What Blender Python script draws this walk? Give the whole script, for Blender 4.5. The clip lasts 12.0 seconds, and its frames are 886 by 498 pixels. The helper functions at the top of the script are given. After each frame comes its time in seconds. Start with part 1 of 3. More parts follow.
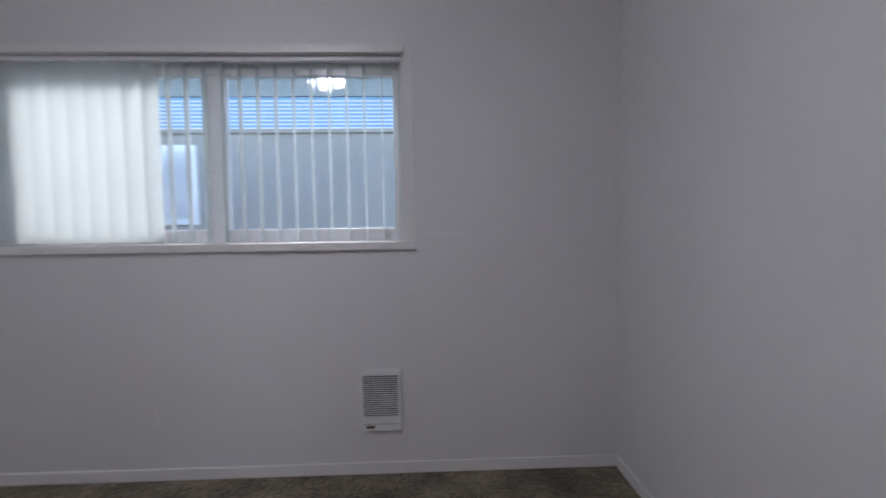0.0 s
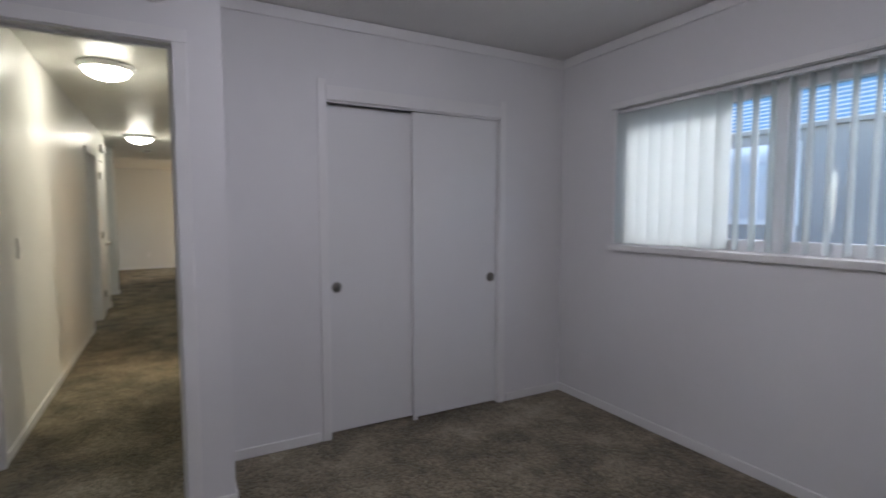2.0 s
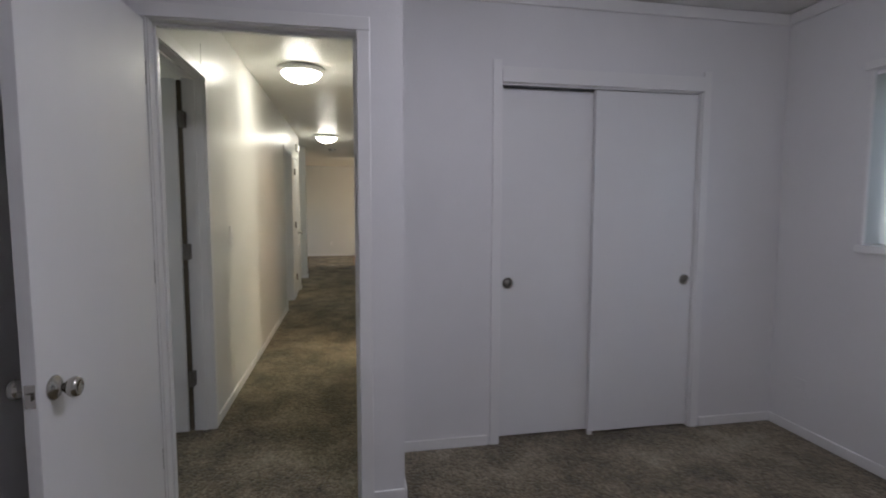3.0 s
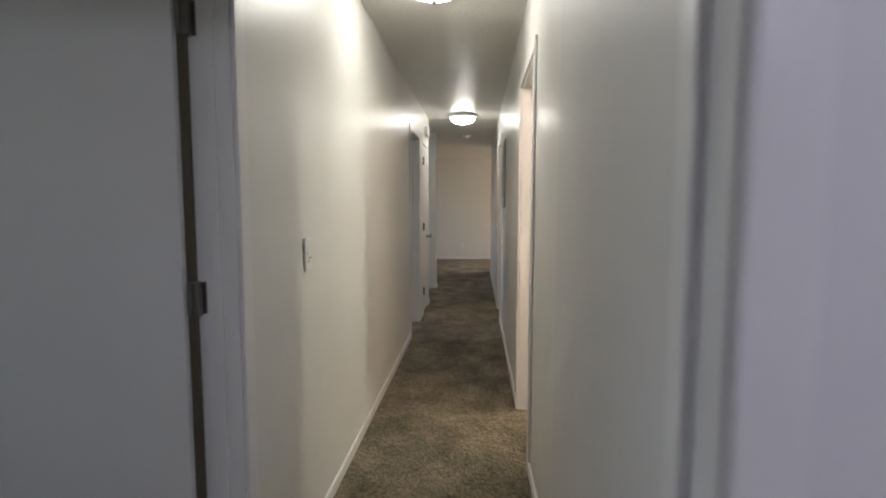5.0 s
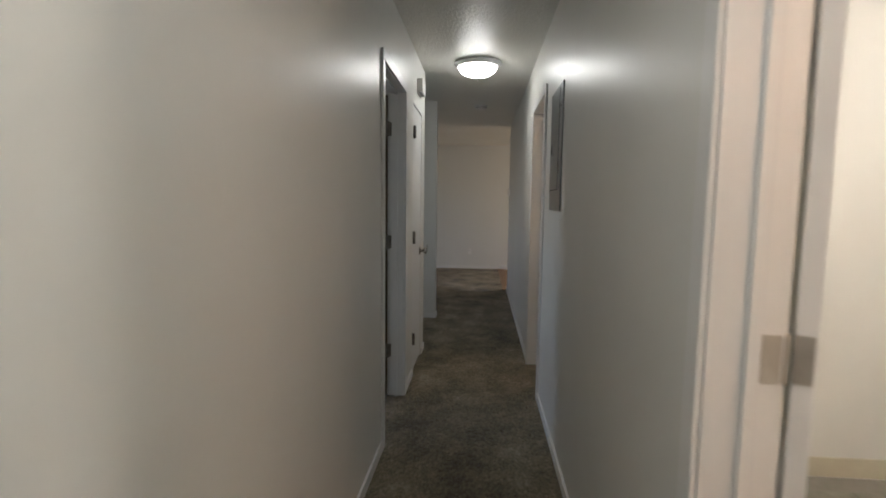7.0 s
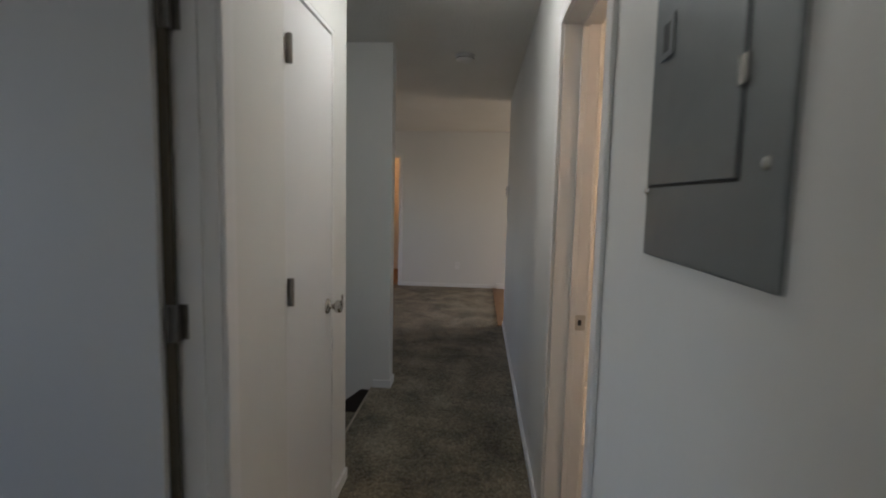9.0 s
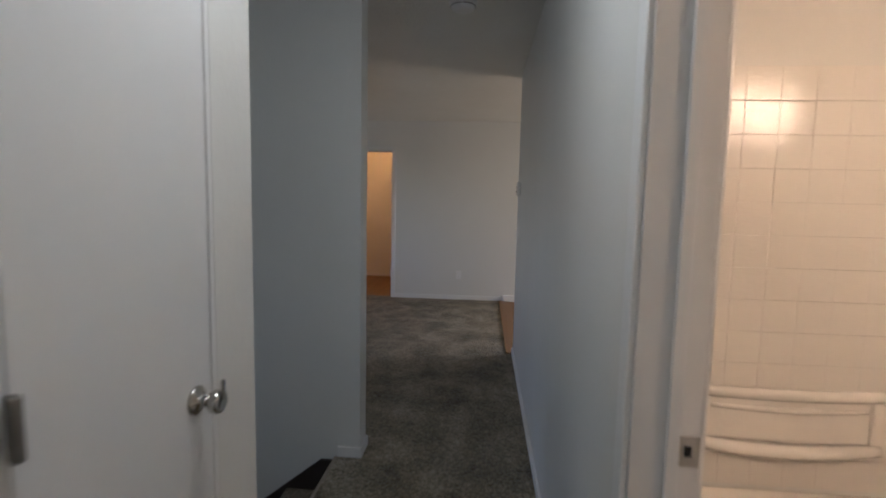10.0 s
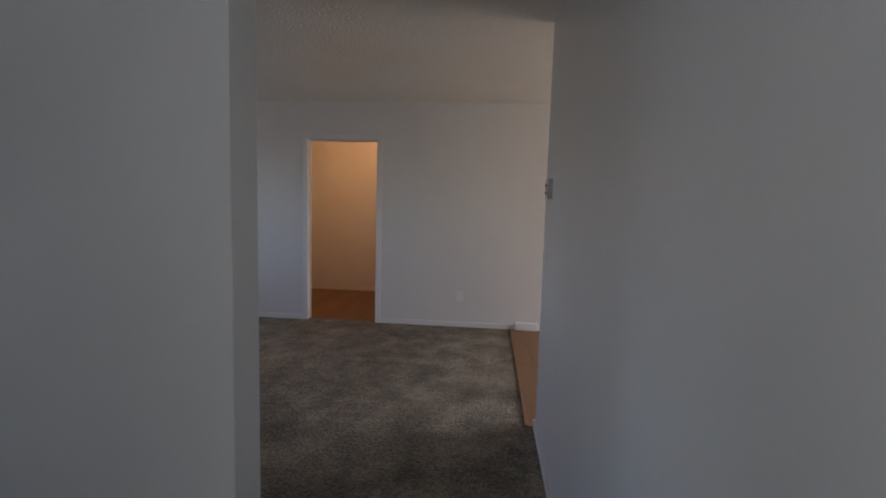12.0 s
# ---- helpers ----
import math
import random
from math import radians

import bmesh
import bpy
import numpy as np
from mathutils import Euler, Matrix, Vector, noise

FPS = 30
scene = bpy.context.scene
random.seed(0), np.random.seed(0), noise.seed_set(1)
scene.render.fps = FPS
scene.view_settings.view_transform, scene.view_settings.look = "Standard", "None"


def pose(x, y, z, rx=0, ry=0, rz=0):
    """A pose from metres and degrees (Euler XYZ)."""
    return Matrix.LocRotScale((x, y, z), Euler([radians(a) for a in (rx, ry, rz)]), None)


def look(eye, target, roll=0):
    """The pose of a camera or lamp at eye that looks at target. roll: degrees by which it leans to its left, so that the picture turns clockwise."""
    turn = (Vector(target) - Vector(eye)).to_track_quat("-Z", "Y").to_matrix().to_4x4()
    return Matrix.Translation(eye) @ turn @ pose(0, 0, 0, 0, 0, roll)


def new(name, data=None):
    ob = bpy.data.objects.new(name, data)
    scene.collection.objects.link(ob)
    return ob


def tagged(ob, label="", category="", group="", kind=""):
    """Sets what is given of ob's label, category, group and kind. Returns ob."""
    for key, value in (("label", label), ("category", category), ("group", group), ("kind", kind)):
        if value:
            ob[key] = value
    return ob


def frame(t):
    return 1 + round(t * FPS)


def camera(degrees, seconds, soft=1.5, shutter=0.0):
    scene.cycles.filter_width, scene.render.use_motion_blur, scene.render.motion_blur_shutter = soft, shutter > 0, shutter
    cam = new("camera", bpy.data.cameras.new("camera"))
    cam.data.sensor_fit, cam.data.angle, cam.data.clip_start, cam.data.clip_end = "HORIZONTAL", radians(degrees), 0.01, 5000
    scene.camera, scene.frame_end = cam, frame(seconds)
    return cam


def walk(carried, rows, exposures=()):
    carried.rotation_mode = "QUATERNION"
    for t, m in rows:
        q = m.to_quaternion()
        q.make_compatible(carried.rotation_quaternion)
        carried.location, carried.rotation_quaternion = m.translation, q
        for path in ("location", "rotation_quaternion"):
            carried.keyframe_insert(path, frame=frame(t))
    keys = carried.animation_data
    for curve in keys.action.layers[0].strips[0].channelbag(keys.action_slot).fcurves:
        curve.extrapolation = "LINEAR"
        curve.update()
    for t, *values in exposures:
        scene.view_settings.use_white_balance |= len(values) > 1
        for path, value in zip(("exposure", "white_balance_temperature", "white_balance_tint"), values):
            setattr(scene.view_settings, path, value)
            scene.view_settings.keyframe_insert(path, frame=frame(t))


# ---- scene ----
cam = camera(83.7, 12.0, 1.8, 0.4)
PATH = [
    (0, (-0.182, -0.117, 1.237), (-0.1, 1.878, 1.11), -0.7),
    (0.5, (0.056, -0.163, 1.254), (-0.498, 1.754, 1.128), -0.7),
    (1, (0.19, -0.181, 1.304), (-0.988, 1.429, 1.161), -0.7),
    (1.5, (0.214, -0.235, 1.309), (-1.31, 1.053, 1.172), -0.4),
    (2, (0.178, -0.304, 1.326), (-1.572, 0.654, 1.186), -0.1),
    (2.5, (0.141, -0.335, 1.331), (-1.746, 0.31, 1.184), 0.1),
    (3, (-0.065, -0.315, 1.309), (-2.024, 0.052, 1.145), 0.1),
    (3.2, (-0.177, -0.391, 1.297), (-2.146, -0.08, 1.137), 0.3),
    (3.5, (-0.411, -0.384, 1.301), (-2.393, -0.174, 1.138), 0.3),
    (3.7, (-0.582, -0.353, 1.292), (-2.569, -0.193, 1.125), 0.2),
    (5.3, (-2.132, -0.503, 1.317), (-4.117, -0.666, 1.139), 0.3),
    (5.5, (-2.356, -0.52, 1.318), (-4.341, -0.683, 1.136), 0.5),
    (6, (-2.94, -0.565, 1.321), (-4.925, -0.722, 1.137), 0.5),
    (6.5, (-3.478, -0.589, 1.336), (-5.463, -0.739, 1.149), 0.8),
    (6.7, (-3.698, -0.608, 1.327), (-5.683, -0.76, 1.137), 0.7),
    (8.3, (-5.4, -0.581, 1.373), (-7.385, -0.73, 1.183), 1.2),
    (8.5, (-5.59, -0.537, 1.373), (-7.576, -0.681, 1.181), 1.2),
    (9, (-6.139, -0.494, 1.374), (-8.124, -0.639, 1.178), 1.3),
    (9.5, (-6.615, -0.505, 1.376), (-8.6, -0.65, 1.18), 1.3),
    (10, (-7.127, -0.493, 1.377), (-9.111, -0.656, 1.18), 1.2),
    (10.5, (-7.521, -0.53, 1.337), (-9.506, -0.694, 1.154), 1.4),
    (11.5, (-8.255, -0.541, 1.4), (-10.238, -0.71, 1.205), 1.5),
    (12, (-8.531, -0.539, 1.407), (-10.513, -0.718, 1.208), 1.6),
]
EXPOSURES = [(0, 2.56, 6420, 13), (1.5, 2.5, 6420, 13), (3.7, 2.45, 6350, 14), (5.5, 2.48, 6060, 17), (6.7, 1.98, 5880, 17), (8.5, 1.92, 5980, 16), (9.5, 2.03, 5580, 20), (10.5, 2.06, 5460, 18), (12, 2.02, 5500, 24)]
walk(cam, [(t, look(eye, target, roll)) for t, eye, target, roll in PATH], EXPOSURES)

SKY, SUN, DINING, LIVING, SIDE, STAIR = 0.15, 0.22, 12.0, 1.1, 2.3, 0.5
GLOBE, BED, BATH1, BATH2, VANITY, CORRIDOR = 6.4, 11.9, 8.0, 17.0, 15.0, 3.0

# ---- world and large lights ----
sky_world = bpy.data.worlds.new("overcast_sky")
scene.world = sky_world
sky_world.use_nodes = True
wn = sky_world.node_tree
sky = wn.nodes.new("ShaderNodeTexSky")
sky.sky_type, sky.sun_disc = "NISHITA", False
sky.sun_elevation, sky.sun_rotation = radians(38), radians(-7)
wn.links.new(sky.outputs[0], wn.nodes["Background"].inputs[0])
wn.nodes["Background"].inputs[1].default_value = SKY

sun = new("sun", bpy.data.lights.new("sun", "SUN"))
sun.data.energy, sun.data.angle, sun.data.color = SUN, radians(20), (1, 0.97, 0.92)
sun.matrix_world = look((-1, 8, 6.3), (0, 0, 0))


def lamp(name, kind, place, watts, colour, size=0.1, aim=None, size_y=None):
    ob = new(name, bpy.data.lights.new(name, kind))
    ob.data.energy, ob.data.color = watts, colour
    if kind == "AREA":
        ob.data.shape, ob.data.size, ob.data.size_y = "RECTANGLE", size, size_y or size
        ob.matrix_world = look(place, aim)
    else:
        ob.data.shadow_soft_size = size
        ob.matrix_world = pose(*place)
    return ob


# daylight that comes in by unseen openings: the glazed door of the dining area and the living room window
lamp("dining_daylight", "AREA", (-12.75, 3.22, 1.1), DINING, (1.0, 0.82, 0.54), 2.0, (-12.75, 0, 0.9), 2.0)
lamp("living_daylight", "AREA", (-11.8, -4.72, 1.42), LIVING, (1.0, 0.95, 0.90), 1.55, (-11.8, 0, 1.2), 1.0)
# fill lamps added at unseen openings to brighten open doors and the stair wall
lamp("side_room_fill", "AREA", (-6.6, -4.72, 1.5), SIDE, (1.0, 0.97, 0.92), 1.5, (-6.6, 0, 1.3), 1.0)
lamp("side_room_fill", "AREA", (-3.8, -4.72, 1.5), SIDE, (0.95, 0.95, 0.9), 1.2, (-3.6, 0, 1.3), 1.0)
lamp("stair_fill", "AREA", (-9.02, -4.72, 1.3), STAIR, (0.84, 0.90, 1.0), 0.6, (-9.6, -2.2, 1.2), 0.65)

# ---- materials ----


def nodes_of(name):
    m = bpy.data.materials.new(name)
    m.use_nodes = True
    return m, m.node_tree.nodes, m.node_tree.links, m.node_tree.nodes["Principled BSDF"]


def tex_noise(n, l, scale, detail=4, rough=0.6, stretch=(1, 1, 1)):
    co = n.new("ShaderNodeTexCoord")
    mp = n.new("ShaderNodeMapping")
    mp.inputs["Scale"].default_value = stretch
    t = n.new("ShaderNodeTexNoise")
    t.inputs["Scale"].default_value, t.inputs["Detail"].default_value, t.inputs["Roughness"].default_value = scale, detail, rough
    l.new(co.outputs["Object"], mp.inputs[0])
    l.new(mp.outputs[0], t.inputs["Vector"])
    return t


def ramp(n, l, source, stops):
    r = n.new("ShaderNodeValToRGB")
    r.color_ramp.elements[0].position, r.color_ramp.elements[0].color = stops[0][0], (*stops[0][1], 1)
    r.color_ramp.elements[1].position, r.color_ramp.elements[1].color = stops[-1][0], (*stops[-1][1], 1)
    for p, c in stops[1:-1]:
        r.color_ramp.elements.new(p).color = (*c, 1)
    l.new(source, r.inputs[0])
    return r


def surface(name, c1, c2, scale=3.0, rough=0.5, metal=0.0, bump_scale=200.0, bump=0.1, depth=0.002, stretch=(1, 1, 1), rough_var=0.1, spec=0.5):
    """Two close colours mixed in large soft patches, a fine relief and a roughness that varies a little."""
    m, n, l, b = nodes_of(name)
    big = tex_noise(n, l, scale, 5, 0.6, stretch)
    r = ramp(n, l, big.outputs[0], [(0.35, c1), (0.65, c2)])
    l.new(r.outputs[0], b.inputs["Base Color"])
    b.inputs["Metallic"].default_value = metal
    b.inputs["Specular IOR Level"].default_value = spec
    mid = tex_noise(n, l, scale * 7, 3, 0.5, stretch)
    mr = n.new("ShaderNodeMapRange")
    mr.inputs["To Min"].default_value, mr.inputs["To Max"].default_value = rough - rough_var, rough + rough_var
    l.new(mid.outputs[0], mr.inputs[0])
    l.new(mr.outputs[0], b.inputs["Roughness"])
    if bump:
        fine = tex_noise(n, l, bump_scale, 3, 0.6, stretch)
        bp = n.new("ShaderNodeBump")
        bp.inputs["Strength"].default_value, bp.inputs["Distance"].default_value = bump, depth
        l.new(fine.outputs[0], bp.inputs["Height"])
        l.new(bp.outputs[0], b.inputs["Normal"])
    return m


def emitter(name, colour, strength):
    m, n, l, b = nodes_of(name)
    b.inputs["Base Color"].default_value = (0.8, 0.8, 0.8, 1)
    b.inputs["Emission Color"].default_value = (*colour, 1)
    b.inputs["Emission Strength"].default_value = strength
    return m


WALL = surface("wall_paint", (0.70, 0.695, 0.662), (0.73, 0.725, 0.692), 1.2, 0.36, bump_scale=62, bump=0.36, depth=0.0025, stretch=(1, 1, 0.55), rough_var=0.06, spec=0.42)
# one stipple in two tints; the hallway's yellowish cast is put into its colour
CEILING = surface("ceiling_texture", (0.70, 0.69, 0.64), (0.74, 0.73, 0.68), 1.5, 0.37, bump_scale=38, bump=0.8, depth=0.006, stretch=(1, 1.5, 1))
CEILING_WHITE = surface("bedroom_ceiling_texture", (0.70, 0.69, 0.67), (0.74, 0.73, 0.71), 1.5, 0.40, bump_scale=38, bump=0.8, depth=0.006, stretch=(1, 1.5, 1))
WALL_EGGSHELL = surface("bedroom_wall_paint", (0.70, 0.695, 0.69), (0.73, 0.725, 0.72), 1.2, 0.55, bump_scale=95, bump=0.25, depth=0.002, stretch=(1, 1, 0.6), rough_var=0.05)
TRIM = surface("trim_paint", (0.745, 0.74, 0.725), (0.775, 0.77, 0.755), 2.0, 0.34, bump_scale=60, bump=0.05)
DOOR = surface("door_paint", (0.725, 0.725, 0.715), (0.75, 0.75, 0.74), 1.5, 0.36, bump_scale=70, bump=0.06, stretch=(1, 1, 0.3))
NICKEL = surface("brushed_nickel", (0.44, 0.42, 0.39), (0.52, 0.50, 0.46), 8, 0.17, 1.0, 300, 0.05, 0.0005)
DULL_METAL = surface("dull_hinge_metal", (0.20, 0.19, 0.17), (0.26, 0.245, 0.22), 20, 0.45, 0.9, 300, 0.08, 0.0005)
PANEL_METAL = surface("grey_panel_enamel", (0.16, 0.175, 0.18), (0.19, 0.205, 0.21), 3, 0.33, 0.35, 500, 0.03, 0.0004)
HINGE_BRIGHT = surface("satin_hinge_metal", (0.50, 0.46, 0.40), (0.57, 0.53, 0.47), 20, 0.36, 0.85, 300, 0.08, 0.0005)
GAP_STRIP = surface("dark_gap_strip", (0.085, 0.072, 0.047), (0.125, 0.105, 0.07), 3, 0.7, bump_scale=90, bump=0.3, stretch=(1, 1, 0.05))
COVE = surface("beige_cove_base", (0.52, 0.48, 0.37), (0.57, 0.53, 0.41), 6, 0.4)
NOSING = surface("tan_stair_nosing", (0.30, 0.25, 0.18), (0.36, 0.30, 0.22), 12, 0.5)
DARK = surface("dark_gap", (0.012, 0.012, 0.012), (0.02, 0.02, 0.02), 5, 0.7)
PLASTIC = surface("white_plastic", (0.76, 0.75, 0.73), (0.79, 0.78, 0.76), 5, 0.35, bump=0)
ENAMEL = surface("white_enamel", (0.78, 0.78, 0.78), (0.8, 0.8, 0.8), 5, 0.3, bump=0)
STAIR_SKIRT = surface("dark_stained_skirt", (0.022, 0.014, 0.011), (0.03, 0.019, 0.014), 6, 0.5, bump_scale=80, stretch=(1, 0.1, 1))
BED_GLASS = emitter("lit_opal_glass_cool", (0.88, 0.87, 1.0), BED)
LAMP_GLASS = emitter("lit_opal_glass", (0.985, 0.965, 0.815), GLOBE)
BATH_GLASS = emitter("cream_lit_glass", (1.0, 0.92, 0.70), BATH1 * 1.6)
VANITY_GLASS = emitter("warm_lit_bulb", (1.0, 0.63, 0.37), VANITY)
CORRIDOR_GLASS = emitter("amber_lit_glass", (1.0, 0.5, 0.18), 3.0)
WARM_GLASS = emitter("warm_lit_glass", (1.0, 0.66, 0.38), BATH2)
SIDING = surface("blue_grey_siding", (0.17, 0.34, 0.55), (0.21, 0.39, 0.59), 2, 0.6, bump_scale=60)
PALE_STUCCO = surface("pale_stucco", (0.31, 0.29, 0.265), (0.36, 0.335, 0.305), 1, 0.8, bump_scale=50, bump=0.3)
ROOF = surface("dark_shingle", (0.06, 0.06, 0.065), (0.10, 0.10, 0.105), 4, 0.9, bump_scale=30, bump=0.5)
GRASS = surface("ground_grass", (0.05, 0.08, 0.03), (0.08, 0.11, 0.05), 2, 0.95, bump_scale=20, bump=0.8, depth=0.03)
STALL = surface("cream_acrylic", (0.55, 0.56, 0.42), (0.6, 0.6, 0.46), 2, 0.3, bump=0)
TUB = surface("glazed_white", (0.80, 0.77, 0.72), (0.83, 0.80, 0.75), 2, 0.13, bump_scale=34, bump=0.35, depth=0.004, rough_var=0.04)
TILE_GLAZE = surface("wavy_tile_glaze", (0.78, 0.75, 0.70), (0.82, 0.79, 0.74), 4, 0.075, bump_scale=40, bump=0.6, depth=0.0017, stretch=(1, 0.55, 1.8), rough_var=0.02)
LAMINATE = surface("warm_laminate", (0.17, 0.088, 0.034), (0.24, 0.125, 0.05), 3, 0.55, bump_scale=50, stretch=(0.12, 1.6, 1))
VINYL = surface("grey_vinyl_tile", (0.12, 0.115, 0.09), (0.24, 0.23, 0.185), 7, 0.4, bump_scale=40)
GROUT = surface("grout", (0.22, 0.205, 0.18), (0.26, 0.24, 0.21), 10, 0.8)


def carpet_material():
    """Cut pile: tufts of about 8 mm with shade painted between them, lighter and darker trodden patches, and a soft
    sheen of longer wear.
    """
    m, n, l, b = nodes_of("mottled_carpet")
    patch = tex_noise(n, l, 3.6, 7, 0.66)
    wear = tex_noise(n, l, 0.9, 3, 0.5)
    co = n.new("ShaderNodeTexCoord")
    warp = tex_noise(n, l, 60, 2, 0.5)
    add = n.new("ShaderNodeVectorMath")
    add.operation = "MULTIPLY_ADD"
    add.inputs[1].default_value = (0.012, 0.012, 0.012)
    l.new(warp.outputs["Color"], add.inputs[0])
    l.new(co.outputs["Object"], add.inputs[2])
    tuft = n.new("ShaderNodeTexVoronoi")
    tuft.inputs["Scale"].default_value = 72
    l.new(add.outputs[0], tuft.inputs["Vector"])
    tone = n.new("ShaderNodeSeparateColor")
    l.new(tuft.outputs["Color"], tone.inputs[0])

    def scaled(source, k, plus=None):
        q = n.new("ShaderNodeMath")
        q.operation = "MULTIPLY_ADD" if plus else "MULTIPLY"
        q.inputs[1].default_value = k
        l.new(source, q.inputs[0])
        if plus:
            l.new(plus, q.inputs[2])
        return q.outputs[0]

    clump = tex_noise(n, l, 34, 4, 0.7, (1.0, 1.35, 1))
    v = scaled(patch.outputs[0], 0.56)
    v = scaled(wear.outputs[0], 0.24, v)
    v = scaled(clump.outputs[0], 0.20, v)
    v = scaled(tone.outputs[0], 0.12, v)
    # tuft edges darkened in the colour, as shade between the tufts
    v = scaled(tuft.outputs["Distance"], -0.16, v)
    r = ramp(n, l, v, [(0.34, (0.074, 0.060, 0.037)), (0.50, (0.212, 0.177, 0.113)), (0.68, (0.43, 0.37, 0.262))])
    l.new(r.outputs[0], b.inputs["Base Color"])
    b.inputs["Roughness"].default_value, b.inputs["Specular IOR Level"].default_value = 0.95, 0.1
    b.inputs["Sheen Weight"].default_value = 0.15
    hgt = scaled(tuft.outputs["Distance"], -1.0)
    hgt = scaled(tone.outputs[1], 0.5, hgt)
    hgt = scaled(clump.outputs[0], 1.4, hgt)
    bp = n.new("ShaderNodeBump")
    bp.inputs["Strength"].default_value, bp.inputs["Distance"].default_value = 1.0, 0.012
    l.new(hgt, bp.inputs["Height"])
    l.new(bp.outputs[0], b.inputs["Normal"])
    return m


CARPET = carpet_material()


def blind_material():
    m, n, l, b = nodes_of("translucent_vinyl_slat")
    b.inputs["Base Color"].default_value = (0.8, 0.8, 0.78, 1)
    b.inputs["Roughness"].default_value = 0.5
    t = n.new("ShaderNodeBsdfTranslucent")
    t.inputs[0].default_value = (0.63, 0.685, 0.67, 1)
    mix = n.new("ShaderNodeMixShader")
    mix.inputs[0].default_value = 0.75
    l.new(b.outputs[0], mix.inputs[1])
    l.new(t.outputs[0], mix.inputs[2])
    l.new(mix.outputs[0], n["Material Output"].inputs[0])
    return m


BLIND = blind_material()


def glass_material():
    m, n, l, b = nodes_of("window_glass")
    b.inputs["Base Color"].default_value = (0.96, 0.98, 1, 1)
    b.inputs["Roughness"].default_value, b.inputs["Transmission Weight"].default_value, b.inputs["IOR"].default_value = 0.0, 1.0, 1.45
    return m


GLASS = glass_material()

# ---- building blocks ----


def box_bm(*boxes, bevel=0.0):
    """One bmesh of boxes (x0, x1, y0, y1, z0, z1), with slightly rounded edges."""
    bm = bmesh.new()
    for x0, x1, y0, y1, z0, z1 in boxes:
        sx, sy, sz = abs(x1 - x0), abs(y1 - y0), abs(z1 - z0)
        m = Matrix.Translation(((x0 + x1) / 2, (y0 + y1) / 2, (z0 + z1) / 2)) @ Matrix.Diagonal((sx, sy, sz, 1))
        bmesh.ops.create_cube(bm, size=1, matrix=m)
    if bevel:
        bmesh.ops.bevel(bm, geom=bm.edges[:], offset=bevel, segments=2, profile=0.6, affect="EDGES")
    return bm


def turned_bm(profile, steps=28, matrix=None):
    """A body turned about z from (radius, height) pairs."""
    bm = bmesh.new()
    rings = []
    for r, z in profile:
        if r < 1e-5:
            rings.append([bm.verts.new((0, 0, z))])
        else:
            rings.append([bm.verts.new((r * math.cos(2 * math.pi * k / steps), r * math.sin(2 * math.pi * k / steps), z)) for k in range(steps)])
    for a, b in zip(rings, rings[1:]):
        for k in range(steps):
            j = (k + 1) % steps
            if len(a) == 1 and len(b) > 1:
                bm.faces.new((a[0], b[k], b[j]))
            elif len(b) == 1 and len(a) > 1:
                bm.faces.new((a[k], a[j], b[0]))
            elif len(a) > 1:
                bm.faces.new((a[k], a[j], b[j], b[k]))
    for f in bm.faces:
        f.smooth = True
    bmesh.ops.recalc_face_normals(bm, faces=bm.faces[:])
    if matrix:
        bm.transform(matrix)
    return bm


def mesh_from(name, bm, material):
    me = bpy.data.meshes.new(name)
    bm.to_mesh(me)
    bm.free()
    me.materials.append(material)
    return me


def part(name, bm, material, parent, label=""):
    ob = new(name, mesh_from(name, bm, material))
    ob.parent = parent
    return tagged(ob, label)


def thing(name, m, label, category, group="", kind=""):
    ob = new(name)
    ob.matrix_world = m
    ob.empty_display_size = 0.1
    return tagged(ob, label, category, group, kind)


def solid(name, bm, material, label, category, kind="structure"):
    return tagged(new(name, mesh_from(name, bm, material)), label, category, "", kind)


def wall_bm(axis, a0, a1, u0, u1, z0=0.0, z1=2.44, holes=()):
    """A wall slab whose thickness runs along axis from a0 to a1 and length from u0 to u1; holes (u0, u1, z0, z1) go through it."""
    us = sorted({u0, u1, *[h[k] for h in holes for k in (0, 1)]})
    zs = sorted({z0, z1, *[h[k] for h in holes for k in (2, 3)]})
    us, zs = [u for u in us if u0 <= u <= u1], [z for z in zs if z0 <= z <= z1]

    def full(i, k):
        if not (0 <= i < len(us) - 1 and 0 <= k < len(zs) - 1):
            return False
        u, z = (us[i] + us[i + 1]) / 2, (zs[k] + zs[k + 1]) / 2
        return not any(h[0] < u < h[1] and h[2] < z < h[3] for h in holes)

    bm = bmesh.new()
    at = lambda a, u, z: bm.verts.new((a, u, z) if axis == "x" else (u, a, z))
    for i in range(len(us) - 1):
        for k in range(len(zs) - 1):
            if not full(i, k):
                continue
            p, q, s, t = us[i], us[i + 1], zs[k], zs[k + 1]
            for a in (a0, a1):
                bm.faces.new([at(a, p, s), at(a, q, s), at(a, q, t), at(a, p, t)])
            for side, ends in ((full(i - 1, k), ((p, s), (p, t))), (full(i + 1, k), ((q, s), (q, t))), (full(i, k - 1), ((p, s), (q, s))), (full(i, k + 1), ((p, t), (q, t)))):
                if not side:
                    (ua, za), (ub, zb) = ends
                    bm.faces.new([at(a0, ua, za), at(a1, ua, za), at(a1, ub, zb), at(a0, ub, zb)])
    bmesh.ops.remove_doubles(bm, verts=bm.verts[:], dist=1e-5)
    bmesh.ops.recalc_face_normals(bm, faces=bm.faces[:])
    return bm


# ---- the large structure ----
JT = 0.018  # jamb board thickness


